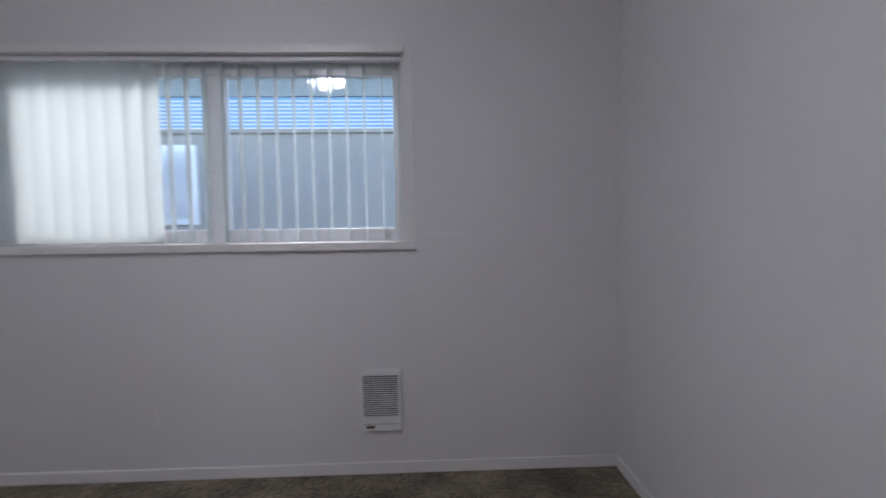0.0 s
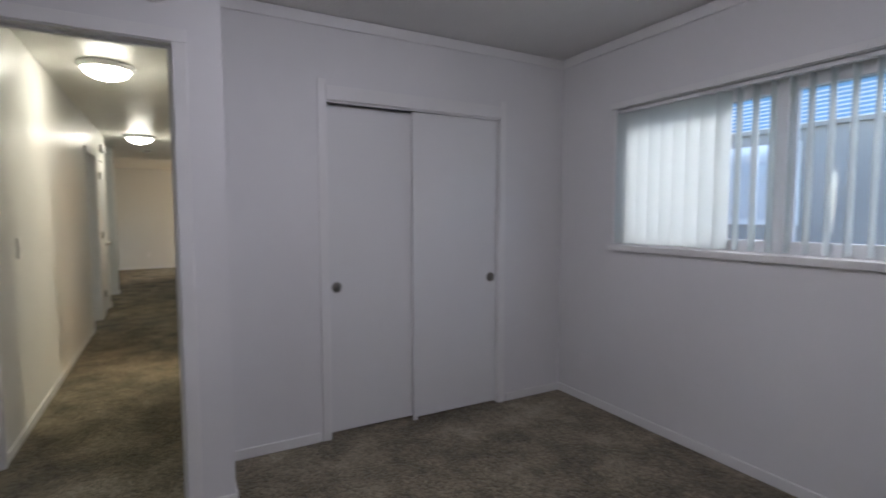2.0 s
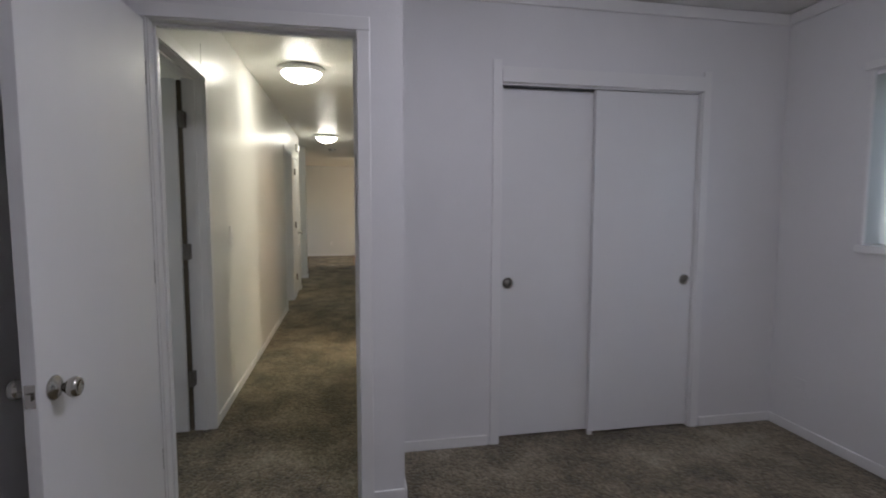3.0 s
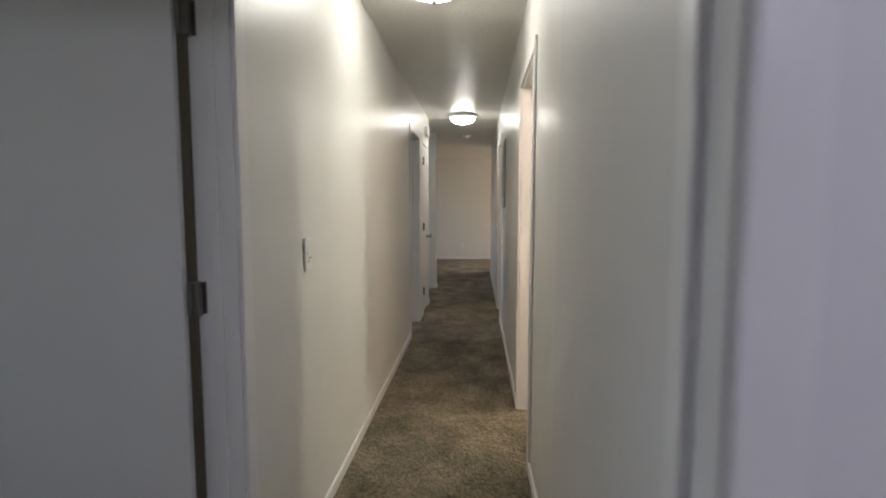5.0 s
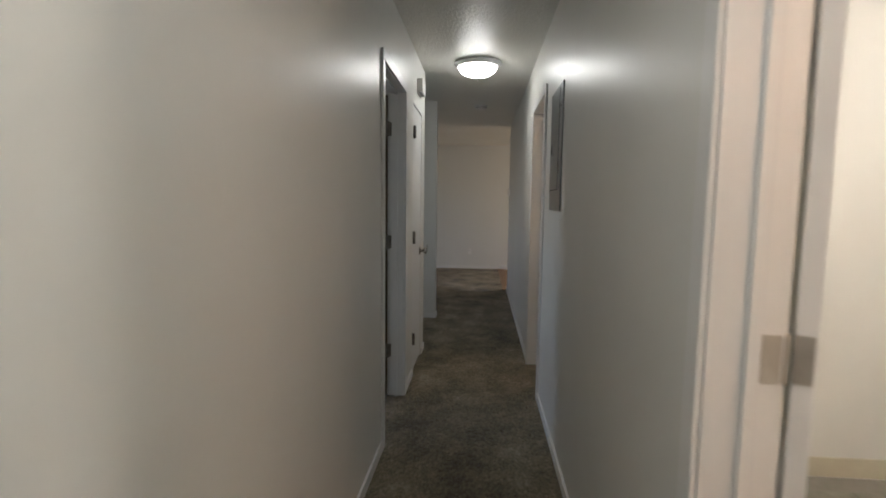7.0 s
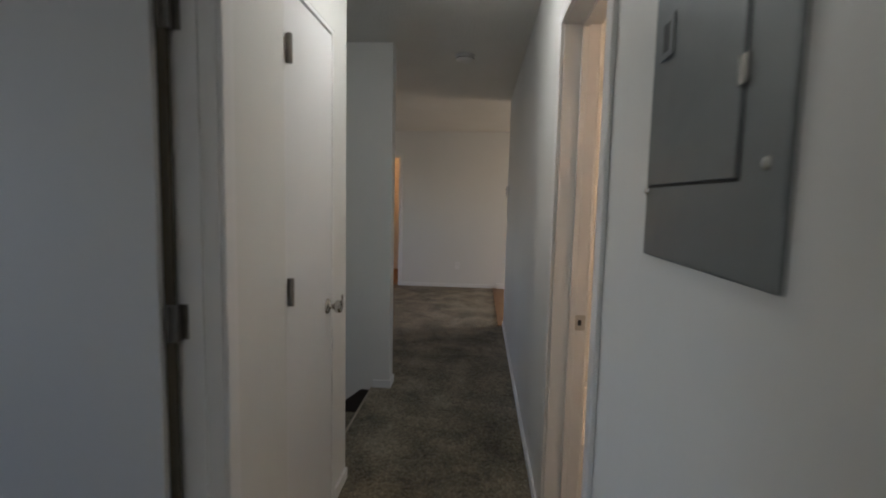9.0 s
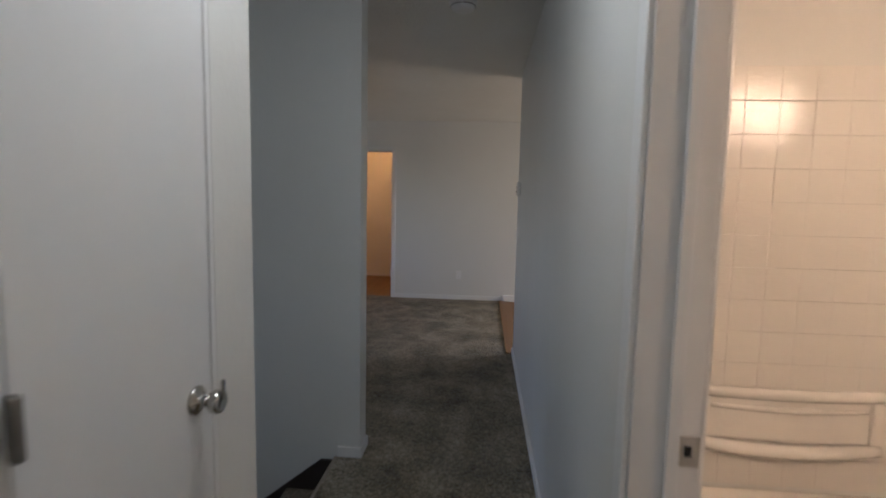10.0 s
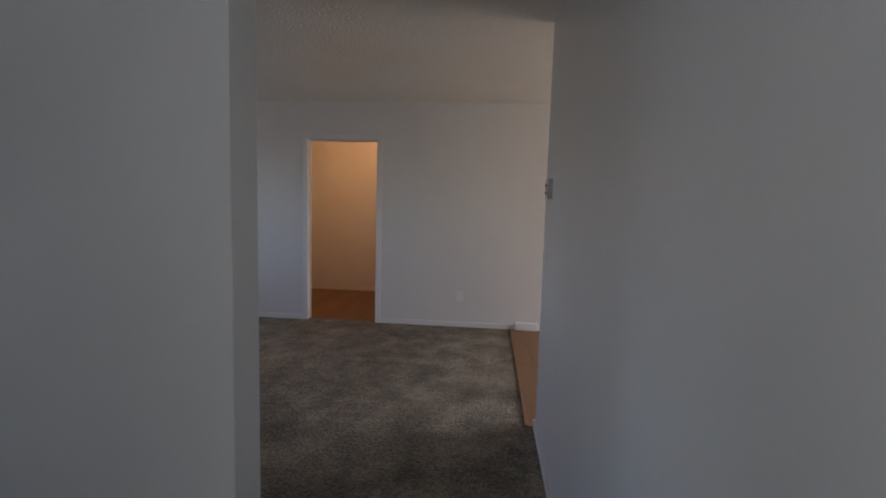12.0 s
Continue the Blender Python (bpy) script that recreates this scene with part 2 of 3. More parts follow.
def gap(c0, c1, top=2.03):
    return (c0 - JT, c1 + JT, 0.0, top + JT)


WHITE_WALL = "white painted plasterboard wall with faint roller texture"
for wname, args in {
    "wall_north_bedroom": ("y", 2.23, 2.38, -3.5, 0.90, 0, 2.44, [(-2.14, -0.26, 1.125, 1.99)]),
    "wall_east_bedroom": ("x", 0.768, 0.90, -1.34, 2.23),
    "wall_south_bedroom": ("y", -1.34, -1.22, -2.19, 0.768),
    "wall_bedroom_door": ("x", -2.30, -2.19, -1.34, -0.09, 0, 2.44, [gap(-1.065, -0.285)]),
    "wall_closet": ("x", -2.74, -2.63, -0.09, 2.23, 0, 2.44, [(0.47, 1.68, 0, 1.985)]),
    "wall_closet_back": ("x", -3.5, -3.4, -0.09, 2.23),
    "wall_hall_south": ("y", -1.225, -1.12, -8.42, -2.30, 0, 2.44, [gap(-3.105, -2.405), gap(-7.29, -6.59), gap(-8.21, -7.71, 2.045)]),
    "wall_hall_north": ("y", -0.203, -0.075, -11.54, -3.5, 0, 2.44, [gap(-4.93, -4.22), gap(-8.06, -7.36)]),
    "wall_closet_side": ("y", -0.203, -0.09, -3.5, -2.30),
    "wall_bath_north": ("y", 1.9, 2.0, -7.25, -3.5),
    "wall_bath_shower": ("x", -6.6, -6.5, -0.055, 1.9, 0, 2.44, [(0.0, 0.80, 0, 2.10)]),
    "wall_between_baths": ("x", -7.30, -7.22, -0.09, 1.9),
    "wall_tub": ("x", -9.0, -8.9, -0.09, 1.62),
    "wall_tub_north": ("y", 1.62, 1.72, -9.0, -7.30),
    "wall_dining_east": ("x", -9.7, -9.6, -0.09, 3.2),
    "wall_dining_north": ("y", 3.2, 3.32, -14.05, -9.6, 0, 2.44, [(-13.8, -11.7, 0.02, 2.15)]),
    "wall_end": ("x", -14.05, -13.935, -4.7, 3.2, 0, 2.44, [gap(-2.56, -1.78)]),
    "wall_stair_west": ("x", -9.735, -9.605, -4.7, -1.12, -2.7, 2.44),
    "wall_stair_east": ("x", -8.42, -8.30, -4.7, -1.25, -2.7, 2.44),
    # window openings here are unseen, added and sized for the light they admit
    "wall_south": ("y", -4.82, -4.7, -14.05, -2.2, -2.7, 2.44, [(-12.6, -11.0, 0.9, 1.95), (-7.37, -5.83, 0.98, 2.02), (-9.35, -8.7, 0.95, 1.65), (-4.42, -3.18, 0.98, 2.02)]),
    "wall_east_side_room": ("x", -2.30, -2.2, -4.7, -1.34),
    "wall_between_side_rooms": ("x", -5.3, -5.2, -4.7, -1.25),
    # unseen closet side, added so the gap behind door_3 turns dark
    "wall_linen_side": ("x", -7.44, -7.36, -1.72, -1.225),
    "wall_linen_back": ("y", -1.80, -1.72, -8.30, -7.45),
    "wall_back_corridor": ("x", -15.92, -15.8, -3.6, -0.8),
    "wall_back_corridor_north": ("y", -0.92, -0.8, -15.8, -14.05),
    "wall_back_corridor_south": ("y", -3.6, -3.48, -15.8, -14.05),
}.items():
    solid(wname, wall_bm(*args), WALL_EGGSHELL if "bedroom" in wname or "closet" in wname else WALL, WHITE_WALL, "wall")

solid("ceiling_hall", box_bm((-9.6, -2.25, -4.82, -0.147, 2.44, 2.6), (-9.6, -3.45, -0.147, 2.38, 2.44, 2.6), (-16, -9.6, -4.82, 3.32, 2.44, 2.6)), CEILING, "stippled plaster ceiling of the hallway, toned yellower than over the bedroom", "ceiling")
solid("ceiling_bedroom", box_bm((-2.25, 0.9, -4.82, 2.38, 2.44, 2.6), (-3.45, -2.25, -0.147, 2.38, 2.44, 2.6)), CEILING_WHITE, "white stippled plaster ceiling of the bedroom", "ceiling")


def floor_bm(z0, rects):
    return box_bm(*[(a, b, c, d, z0, 0.0) for a, b, c, d in rects])


solid("floor_carpet", floor_bm(-0.12, [(-2.30, 0.90, -1.34, 2.38), (-3.5, -2.30, -0.147, 2.38), (-9.735, -2.30, -1.25, -0.147), (-14.0, -9.735, -4.7, -0.25),
                                       (-11.54, -9.735, -0.25, -0.147), (-8.36, -2.30, -4.7, -1.25)]), CARPET, "mottled olive brown cut-pile carpet, trodden in patches", "carpet")
solid("floor_bath", floor_bm(-0.12, [(-7.25, -3.5, -0.147, 2.0), (-9.0, -7.25, -0.147, 1.72)]), GROUT, "grout bed of the bathroom floor", "floor")
solid("floor_dining", floor_bm(-0.12, [(-14.0, -11.54, -0.25, 3.32), (-11.54, -9.6, -0.147, 3.32), (-15.92, -14.0, -3.6, -0.8)]), LAMINATE, "warm brown wood laminate floor", "floor")
solid("ground", box_bm((-300, 300, -300, 300, -2.9, -2.72)), GRASS, "grass ground outside around the building", "ground")

# ---- trim ----


def strip_bm(axis, face, side, u0, u1, z0, z1, thick=0.012):
    """A board on a wall's face, with a rounded upper edge; side: +1 or -1, the way it stands out."""
    a0, a1 = sorted((face, face + side * thick))
    b = (a0, a1, u0, u1, z0, z1) if axis == "x" else (u0, u1, a0, a1, z0, z1)
    return box_bm(b, bevel=0.004)


BB = 0.057
for axis, face, side, u0, u1 in [
    ("y", 2.23, -1, -2.63, -0.30), ("y", 2.23, -1, -0.30, 0.756), ("x", 0.768, -1, -1.22, 2.23), ("y", -1.22, 1, -2.19, 0.756), ("x", -2.63, 1, -0.09, 0.415), ("x", -2.63, 1, 1.735, 2.218),
    ("x", -2.19, 1, -0.23, -0.09), ("y", -0.09, 1, -2.63, -2.19),
    ("y", -1.12, 1, -2.345, -2.305), ("y", -1.12, 1, -6.53, -3.165), ("y", -1.12, 1, -7.69, -7.35), ("y", -1.12, 1, -8.42, -8.232),
    ("y", -0.203, -1, -4.16, -2.305), ("y", -0.203, -1, -7.31, -4.99), ("y", -0.203, -1, -11.54, -8.13), ("x", -11.54, -1, -0.215, -0.09),
    ("x", -9.605, 1, -1.24, -1.108), ("y", -1.12, 1, -9.735, -9.605), ("x", -9.735, -1, -4.7, -1.108), ("x", -13.935, 1, -4.7, -2.62), ("x", -13.935, 1, -1.72, 3.2),
    ("x", -15.8, 1, -3.48, -0.92),
]:
    solid("baseboard", strip_bm(axis, face, side, u0, u1, 0.0, BB), TRIM, "low white painted baseboard along the wall", "baseboard")
for axis, face, side, u0, u1 in [("x", -6.5, 1, 0.81, 1.9), ("y", 1.9, -1, -6.488, -3.5)]:
    solid("baseboard", strip_bm(axis, face, side, u0, u1, 0.006, 0.105, 0.006), COVE, "beige vinyl cove base along the bathroom wall", "baseboard")
for axis, face, side, u0, u1 in [("y", 2.23, -1, -2.63, 0.768), ("x", -2.63, 1, -0.09, 2.217), ("x", 0.768, -1, -1.22, 2.217), ("y", -1.22, 1, -2.19, 0.755), ("x", -2.19, 1, -1.207, -0.09)]:
    solid("trim_crown", strip_bm(axis, face, side, u0, u1, 2.372, 2.434, 0.013), TRIM, "narrow white flat crown trim below the ceiling", "crown trim")


# ---- doors ----


def door_frame(name, m, width, height=2.03, thick=0.113, both=True, casing=0.055):
    """Jamb boards through the wall, stops, and casings on its faces; local y runs into the wall from the first face."""
    f = thing(name, m, "white painted wooden door frame with plain casing", "door frame", "", "structure")
    h = width / 2
    for s in (-1, 1):
        part("jamb", box_bm((s * h, s * (h + JT - 0.001), 0.0, thick, 0, height), bevel=0.0015), TRIM, f)
        part("stop", box_bm((s * h, s * (h - 0.011), thick - 0.063, thick - 0.04, 0, height - 0.011), bevel=0.002), TRIM, f)
    part("head_jamb", box_bm((-h - JT + 0.001, h + JT - 0.001, 0.0, thick, height, height + JT - 0.001), bevel=0.0015), TRIM, f)
    part("head_stop", box_bm((-h, h, thick - 0.063, thick - 0.04, height - 0.011, height), bevel=0.002), TRIM, f)
    for y0, y1 in ((-0.013, 0.0), (thick, thick + 0.013))[: 2 if both else 0]:
        for s in (-1, 1):
            part("casing", box_bm((s * (h + 0.004), s * (h + 0.004 + casing), y0, y1, 0, height + 0.004), bevel=0.004), TRIM, f)
        part("head_casing", box_bm((-h - 0.004 - casing, h + 0.004 + casing, y0, y1, height + 0.0045, height + 0.0045 + casing), bevel=0.004), TRIM, f)
    return f


KNOB = [(0, 0), (0.032, 0), (0.033, 0.004), (0.028, 0.009), (0.014, 0.012), (0.0115, 0.02), (0.0125, 0.028), (0.021, 0.036), (0.0265, 0.045), (0.0275, 0.053), (0.024, 0.061), (0.0185, 0.064), (0.0165, 0.062), (0, 0.0615)]


def door_leaf(name, m, width, y0, label, height=2.015, knob_z=0.92, hinges=(0.30, 1.06, 1.82), group="", hinge_out=0.0, off=0.006, metal=None):
    """A flush slab hung at the local origin along +x, its thickness from y0 to y0 + 35 mm; a knob on each face, hinges with a knuckle."""
    d = thing(name, m, label, "door", group, "structure")
    y1 = y0 + 0.035
    part("leaf", box_bm((off, width, y0, y1, 0.014, height), bevel=0.0025), DOOR, d)
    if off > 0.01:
        # dark strip added to fill the dark gap between leaf and jamb
        part("hinge_gap_strip", box_bm((-0.003, off - 0.0005, y0 + 0.001, y0 + 0.016, 0.016, height - 0.003)), GAP_STRIP, d, "added dark strip filling the gap at the hinges")
        for z in hinges:
            part("hinge_leaf", box_bm((-0.014, off + 0.004, y0 + 0.002, y0 + 0.019, z - 0.046, z + 0.046), bevel=0.001), metal or DULL_METAL, d, "dull metal hinge leaf")
    for y, rot in ((y0, 90), (y1, -90)):
        part("knob", turned_bm(KNOB, 28, pose(width - 0.064, y, knob_z, rot)), NICKEL, d, "round brushed nickel door knob")
    part("latch_plate", box_bm((width, width + 0.0015, y0 + 0.005, y1 - 0.005, knob_z - 0.03, knob_z + 0.03), (width, width + 0.009, y0 + 0.011, y1 - 0.011, knob_z - 0.009, knob_z + 0.009)), NICKEL, d)
    near = y0 if abs(y0) < abs(y1) else y1
    for z in hinges:
        bm = turned_bm([(0, -0.046), (0.0045, -0.046), (0.0055, -0.043), (0.0055, 0.043), (0.0045, 0.046), (0, 0.046)], 12, pose(0, hinge_out, z))
        cut = box_bm((0.003, 0.0055, min(near, near + (0.03 if y1 > -y0 else -0.03)), max(near, near + (0.03 if y1 > -y0 else -0.03)), z - 0.044, z + 0.044))
        me = bpy.data.meshes.new("plate")
        cut.to_mesh(me)
        bm.from_mesh(me)
        cut.free()
        part("hinge", bm, metal or DULL_METAL, d, "dull metal butt hinge")
    return d


def jamb_plate(frame_ob, x, y0, y1, zs, side, metal=None):
    """Hinge plates on a jamb's face."""
    for z in zs:
        part("hinge_plate", box_bm((x, x - side * 0.002, y0, y1, z - 0.044, z + 0.044), bevel=0.0006), metal or DULL_METAL, frame_ob, "dull metal hinge plate")


def strike(frame_ob, x, y, z, side):
    part("strike_plate", box_bm((x, x - side * 0.002, y - 0.02, y + 0.02, z - 0.03, z - 0.011), (x, x - side * 0.002, y - 0.02, y + 0.02, z + 0.011, z + 0.03),
                                (x, x - side * 0.002, y - 0.02, y - 0.008, z - 0.011, z + 0.011), (x, x - side * 0.002, y + 0.006, y + 0.02, z - 0.011, z + 0.011)), HINGE_BRIGHT, frame_ob, "nickel strike plate")
    part("strike_hole", box_bm((x, x - side * 0.0006, y - 0.008, y + 0.008, z - 0.012, z + 0.012)), DARK, frame_ob)


f0 = door_frame("door_frame_1", pose(-2.19, -0.675, 0, 0, 0, 90), 0.78, 2.03, 0.11)
strike(f0, 0.39, 0.02, 0.87, 1)
door_leaf("door_1", pose(-2.165, -1.068, 0, 0, 0, -1.2), 0.74, -0.036, "white flush bedroom door standing open against the wall", knob_z=0.84, hinge_out=-0.04)
f1 = door_frame("door_frame_2", pose(-2.755, -1.12, 0, 0, 0, 180), 0.70, 2.03, 0.105)
jamb_plate(f1, 0.35, 0.090, 0.105, (0.32, 1.06, 1.80), 1)
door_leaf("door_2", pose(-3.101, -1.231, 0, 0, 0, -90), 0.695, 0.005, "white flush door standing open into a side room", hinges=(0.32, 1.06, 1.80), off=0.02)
f2 = door_frame("door_frame_3", pose(-6.94, -1.12, 0, 0, 0, 180), 0.70, 2.03, 0.105)
jamb_plate(f2, 0.35, 0.085, 0.105, (0.32, 1.06, 1.80), 1)
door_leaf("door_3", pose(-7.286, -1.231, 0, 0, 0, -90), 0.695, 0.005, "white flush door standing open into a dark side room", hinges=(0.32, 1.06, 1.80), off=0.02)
f3 = door_frame("door_frame_4", pose(-7.96, -1.12, 0, 0, 0, 180), 0.50, 2.045, 0.105, False)
door_leaf("door_4", pose(-7.712, -1.121, 0, 0, 0, 180), 0.4965, 0.003, "narrow white linen closet door, shut", 2.036, hinges=(0.28, 1.06, 1.84), hinge_out=-0.004)
part("thumb_turn", box_bm((0.4265, 0.4365, -0.066, -0.058, 0.925, 0.972), bevel=0.003), NICKEL, bpy.data.objects["door_4"], "small nickel thumb turn")
for hz in (0.28, 1.06, 1.84):
    part("hinge_knuckle", turned_bm([(0, -0.046), (0.008, -0.046), (0.009, -0.042), (0.009, 0.042), (0.008, 0.046), (0, 0.046)], 14, pose(-0.249, -0.012, hz)), DULL_METAL, f3, "dull metal hinge knuckle")
f4 = door_frame("door_frame_5", pose(-4.575, -0.203, 0), 0.71, 2.03, 0.128)
jamb_plate(f4, -0.355, 0.095, 0.128, (0.28, 1.06, 1.83), -1, HINGE_BRIGHT)
door_leaf("door_5", pose(-4.936, -0.063, 0, 0, 0, 156), 0.70, -0.047, "white flush bathroom door folded wide open", hinges=(0.28, 1.06, 1.83), metal=HINGE_BRIGHT)
f5 = door_frame("door_frame_6", pose(-7.71, -0.203, 0), 0.70, 2.03, 0.128)
strike(f5, -0.35, 0.108, 0.912, -1)
# leaf is out of view; its angle is set to block vanity light spill
door_leaf("door_6", pose(-7.366, -0.063, 0, 0, 0, 110), 0.69, 0.012, "white flush bathroom door standing open")
f6 = door_frame("door_frame_7", pose(-13.935, -2.17, 0, 0, 0, 90), 0.78, 2.03, 0.115)
jamb_plate(f6, 0.39, 0.08, 0.115, (0.32, 1.06, 1.80), 1)
strike(f6, -0.39, 0.09, 0.92, -1)
door_leaf("door_7", pose(-14.056, -1.786, 0, 0, 0, 172), 0.775, -0.047, "white flush door standing open into the back corridor")

# ---- closet with sliding doors ----
cf = thing("closet_frame", pose(-2.63, 1.075, 0, 0, 0, 90), "white painted closet frame with a head board", "closet frame", "", "structure")
for s in (-1, 1):
    part("jamb", box_bm((s * 0.605, s * 0.59, 0.0, 0.11, 0, 1.985), bevel=0.0015), TRIM, cf)
    part("casing", box_bm((s * 0.597, s * 0.645, -0.012, 0.0, 0, 2.085), bevel=0.003), TRIM, cf)
part("head_casing", box_bm((-0.5965, 0.5965, -0.014, 0.0, 1.972, 2.052), bevel=0.003), TRIM, cf)
part("fascia", box_bm((-0.59, 0.59, 0.002, 0.016, 1.962, 2.0), bevel=0.002), TRIM, cf)
part("track", box_bm((-0.59, 0.59, 0.018, 0.105, 1.972, 1.984)), ENAMEL, cf)
CUP = [(0, 0.0), (0.024, 0.0), (0.0255, 0.004), (0.029, 0.0055), (0.031, 0.0045), (0.0315, 0.0)]


def closet_leaf(x0, x1, y0, top, pull_x, label):
    d = thing("sliding_door", pose(-2.63, 1.075, 0, 0, 0, 90), label, "closet door", "sliding closet doors", "structure")
    part("panel", box_bm((x0, x1, y0, y0 + 0.028, 0.012, top), bevel=0.002), DOOR, d)
    part("finger_pull", turned_bm(CUP, 28, pose(pull_x, y0, 0.893, 90)), NICKEL, d, "round recessed nickel finger pull")
    part("pull_cup", turned_bm([(0, 0.001), (0.023, 0.001), (0.0235, 0.0)], 24, pose(pull_x, y0, 0.893, 90)), DULL_METAL, d)
    return d


closet_leaf(-0.588, -0.01, 0.058, 1.958, -0.532, "white flush sliding closet door on the rear track")
closet_leaf(-0.045, 0.588, 0.02, 1.962, 0.54, "white flush sliding closet door on the front track")

# ---- bedroom window ----
w = thing("window_1", pose(-1.175, 2.23, 0), "white framed sliding window above the heater", "window", "", "structure")
X0, X1, Z0, Z1 = -0.965, 0.915, 1.125, 1.99
part("window_sill", box_bm((X0 - 0.012, X1 + 0.045, -0.022, 0.09, Z0 - 0.036, Z0 + 0.002), bevel=0.004), TRIM, w)
part("casing", box_bm((X1, X1 + 0.045, -0.010, 0.0, Z0 + 0.003, Z1 + 0.03), bevel=0.003), TRIM, w)
for s, x in ((-1, X0), (1, X1)):
    part("reveal", box_bm((x - s * 0.001, x - s * 0.013, 0.0, 0.15, Z0, Z1)), TRIM, w)
    part("frame_stile", box_bm((x - s * 0.013, x - s * 0.055, 0.085, 0.135, Z0, Z1), bevel=0.003), ENAMEL, w)
part("head_rail", box_bm((X0 + 0.055, X1 - 0.055, 0.085, 0.135, Z1 - 0.07, Z1), bevel=0.003), ENAMEL, w)
part("foot_rail", box_bm((X0 + 0.055, X1 - 0.055, 0.091, 0.135, Z0, Z0 + 0.065), bevel=0.003), ENAMEL, w)
part("meeting_stile", box_bm((-0.035, 0.065, 0.088, 0.132, Z0 + 0.065, Z1 - 0.07), bevel=0.003), ENAMEL, w)
for a, b, y in ((X0 + 0.055, -0.035, 0.115), (0.065, X1 - 0.055, 0.105)):
    p = part("pane", box_bm((a, b, y, y + 0.004, Z0 + 0.065, Z1 - 0.07)), GLASS, w)
    p.visible_shadow = False

blind = thing("vertical_blind", pose(-1.175, 2.23, 0), "white vertical slat blind hanging turned half open", "blind")
part("valance", box_bm((X0 - 0.01, X1, -0.030, -0.018, 1.992, 2.030), (X0 - 0.01, X0, -0.018, -0.001, 1.992, 2.030), (X1 - 0.01, X1, -0.018, -0.011, 1.992, 2.030), bevel=0.002), TRIM, blind)
part("track", box_bm((X0 + 0.015, X1 - 0.015, 0.012, 0.045, Z1 - 0.022, Z1 - 0.002), bevel=0.002), ENAMEL, blind)


def slat_bm(width=0.089, top=1.968, foot=1.137, bulge=0.0045, n=6):
    """A thin slat, slightly curved across, with a hole for its hook and a hem at its foot."""
    bm = bmesh.new()
    cols = []
    for k in range(n + 1):
        u = -width / 2 + width * k / n
        v = bulge * (1 - (2 * u / width) ** 2)
        cols.append([bm.verts.new((u, v, z)) for z in (foot, foot + 0.03, top - 0.02, top)])
    for a, b in zip(cols, cols[1:]):
        for k in range(3):
            bm.faces.new((a[k], b[k], b[k + 1], a[k + 1])).smooth = True
    return bm


SLAT = mesh_from("slat", slat_bm(), BLIND)
for k in range(23):
    ob = new("slat", SLAT)
    ob.parent = blind
    x = 0.892 - 0.0822 * k
    ob.matrix_basis = pose(x, 0.038, 0, 0, 0, (89 + 1.0 * k if k < 14 else max(36, 62 - 11 * (k - 14))) + random.uniform(-1.8, 1.8))

# ---- bedroom fixtures ----


def wall_heater():
    h = thing("wall_heater", pose(-0.394, 2.23, 0.366), "white electric wall heater with a louvred grille set in the wall", "heater")
    fw, fh = 0.098, 0.148
    part("frame", box_bm((-fw, fw, -0.02, 0, fh - 0.028, fh), (-fw, fw, -0.02, 0, -fh, -fh + 0.062), (-fw, -fw + 0.016, -0.02, 0, -fh + 0.0625, fh - 0.0285), (fw - 0.016, fw, -0.02, 0, -fh + 0.0625, fh - 0.0285), bevel=0.003), ENAMEL, h)
    part("backing", box_bm((-fw + 0.016, fw - 0.016, -0.004, 0, -fh + 0.06, fh - 0.028)), DARK, h)
    part("fan_housing", turned_bm([(0, 0.006), (0.03, 0.006), (0.034, 0.0)], 24, pose(0.025, -0.004, -0.005, 90)), DULL_METAL, h)
    louvre = mesh_from("louvre", box_bm((-fw + 0.015, fw - 0.015, -0.0026, 0.0026, -0.0014, 0.0014)), ENAMEL)
    for k in range(19):
        o = new("louvre", louvre)
        o.parent = h
        o.matrix_basis = pose(0, -0.013, -fh + 0.068 + 0.0106 * k, 16)
    part("emblem", box_bm((-0.07, -0.03, -0.0212, -0.02, -fh + 0.012, -fh + 0.026)), NICKEL, h)
    part("seam", box_bm((-fw + 0.012, fw - 0.012, -0.0206, -0.02, -fh + 0.032, -fh + 0.034)), PANEL_METAL, h)
    return h


wall_heater()


def outlet(m, label="white duplex wall outlet with its cover plate", paint=None):
    o = thing("wall_outlet", m, label, "outlet", "wall outlets")
    part("plate", box_bm((-0.035, 0.035, -0.006, 0, -0.057, 0.057), bevel=0.0025), paint or PLASTIC, o)
    for s in (-1, 1):
        part("socket", box_bm((-0.017, 0.017, -0.008, -0.006, s * 0.02 - 0.014, s * 0.02 + 0.014), bevel=0.001), paint or PLASTIC, o)
        part("slot", box_bm((-0.008, -0.006, -0.0084, -0.008, s * 0.02 - 0.006, s * 0.02 + 0.006), (0.006, 0.008, -0.0084, -0.008, s * 0.02 - 0.005, s * 0.02 + 0.005)), paint or DARK, o)
    return o


outlet(pose(-2.425, 2.23, 0.275), "wall outlet painted over in the wall colour", WALL_EGGSHELL)
outlet(pose(-1.485, 2.23, 0.32), "white wall outlet painted over, above the carpet", WALL_EGGSHELL)
outlet(pose(-13.935, -0.83, 0.345, 0, 0, 90))


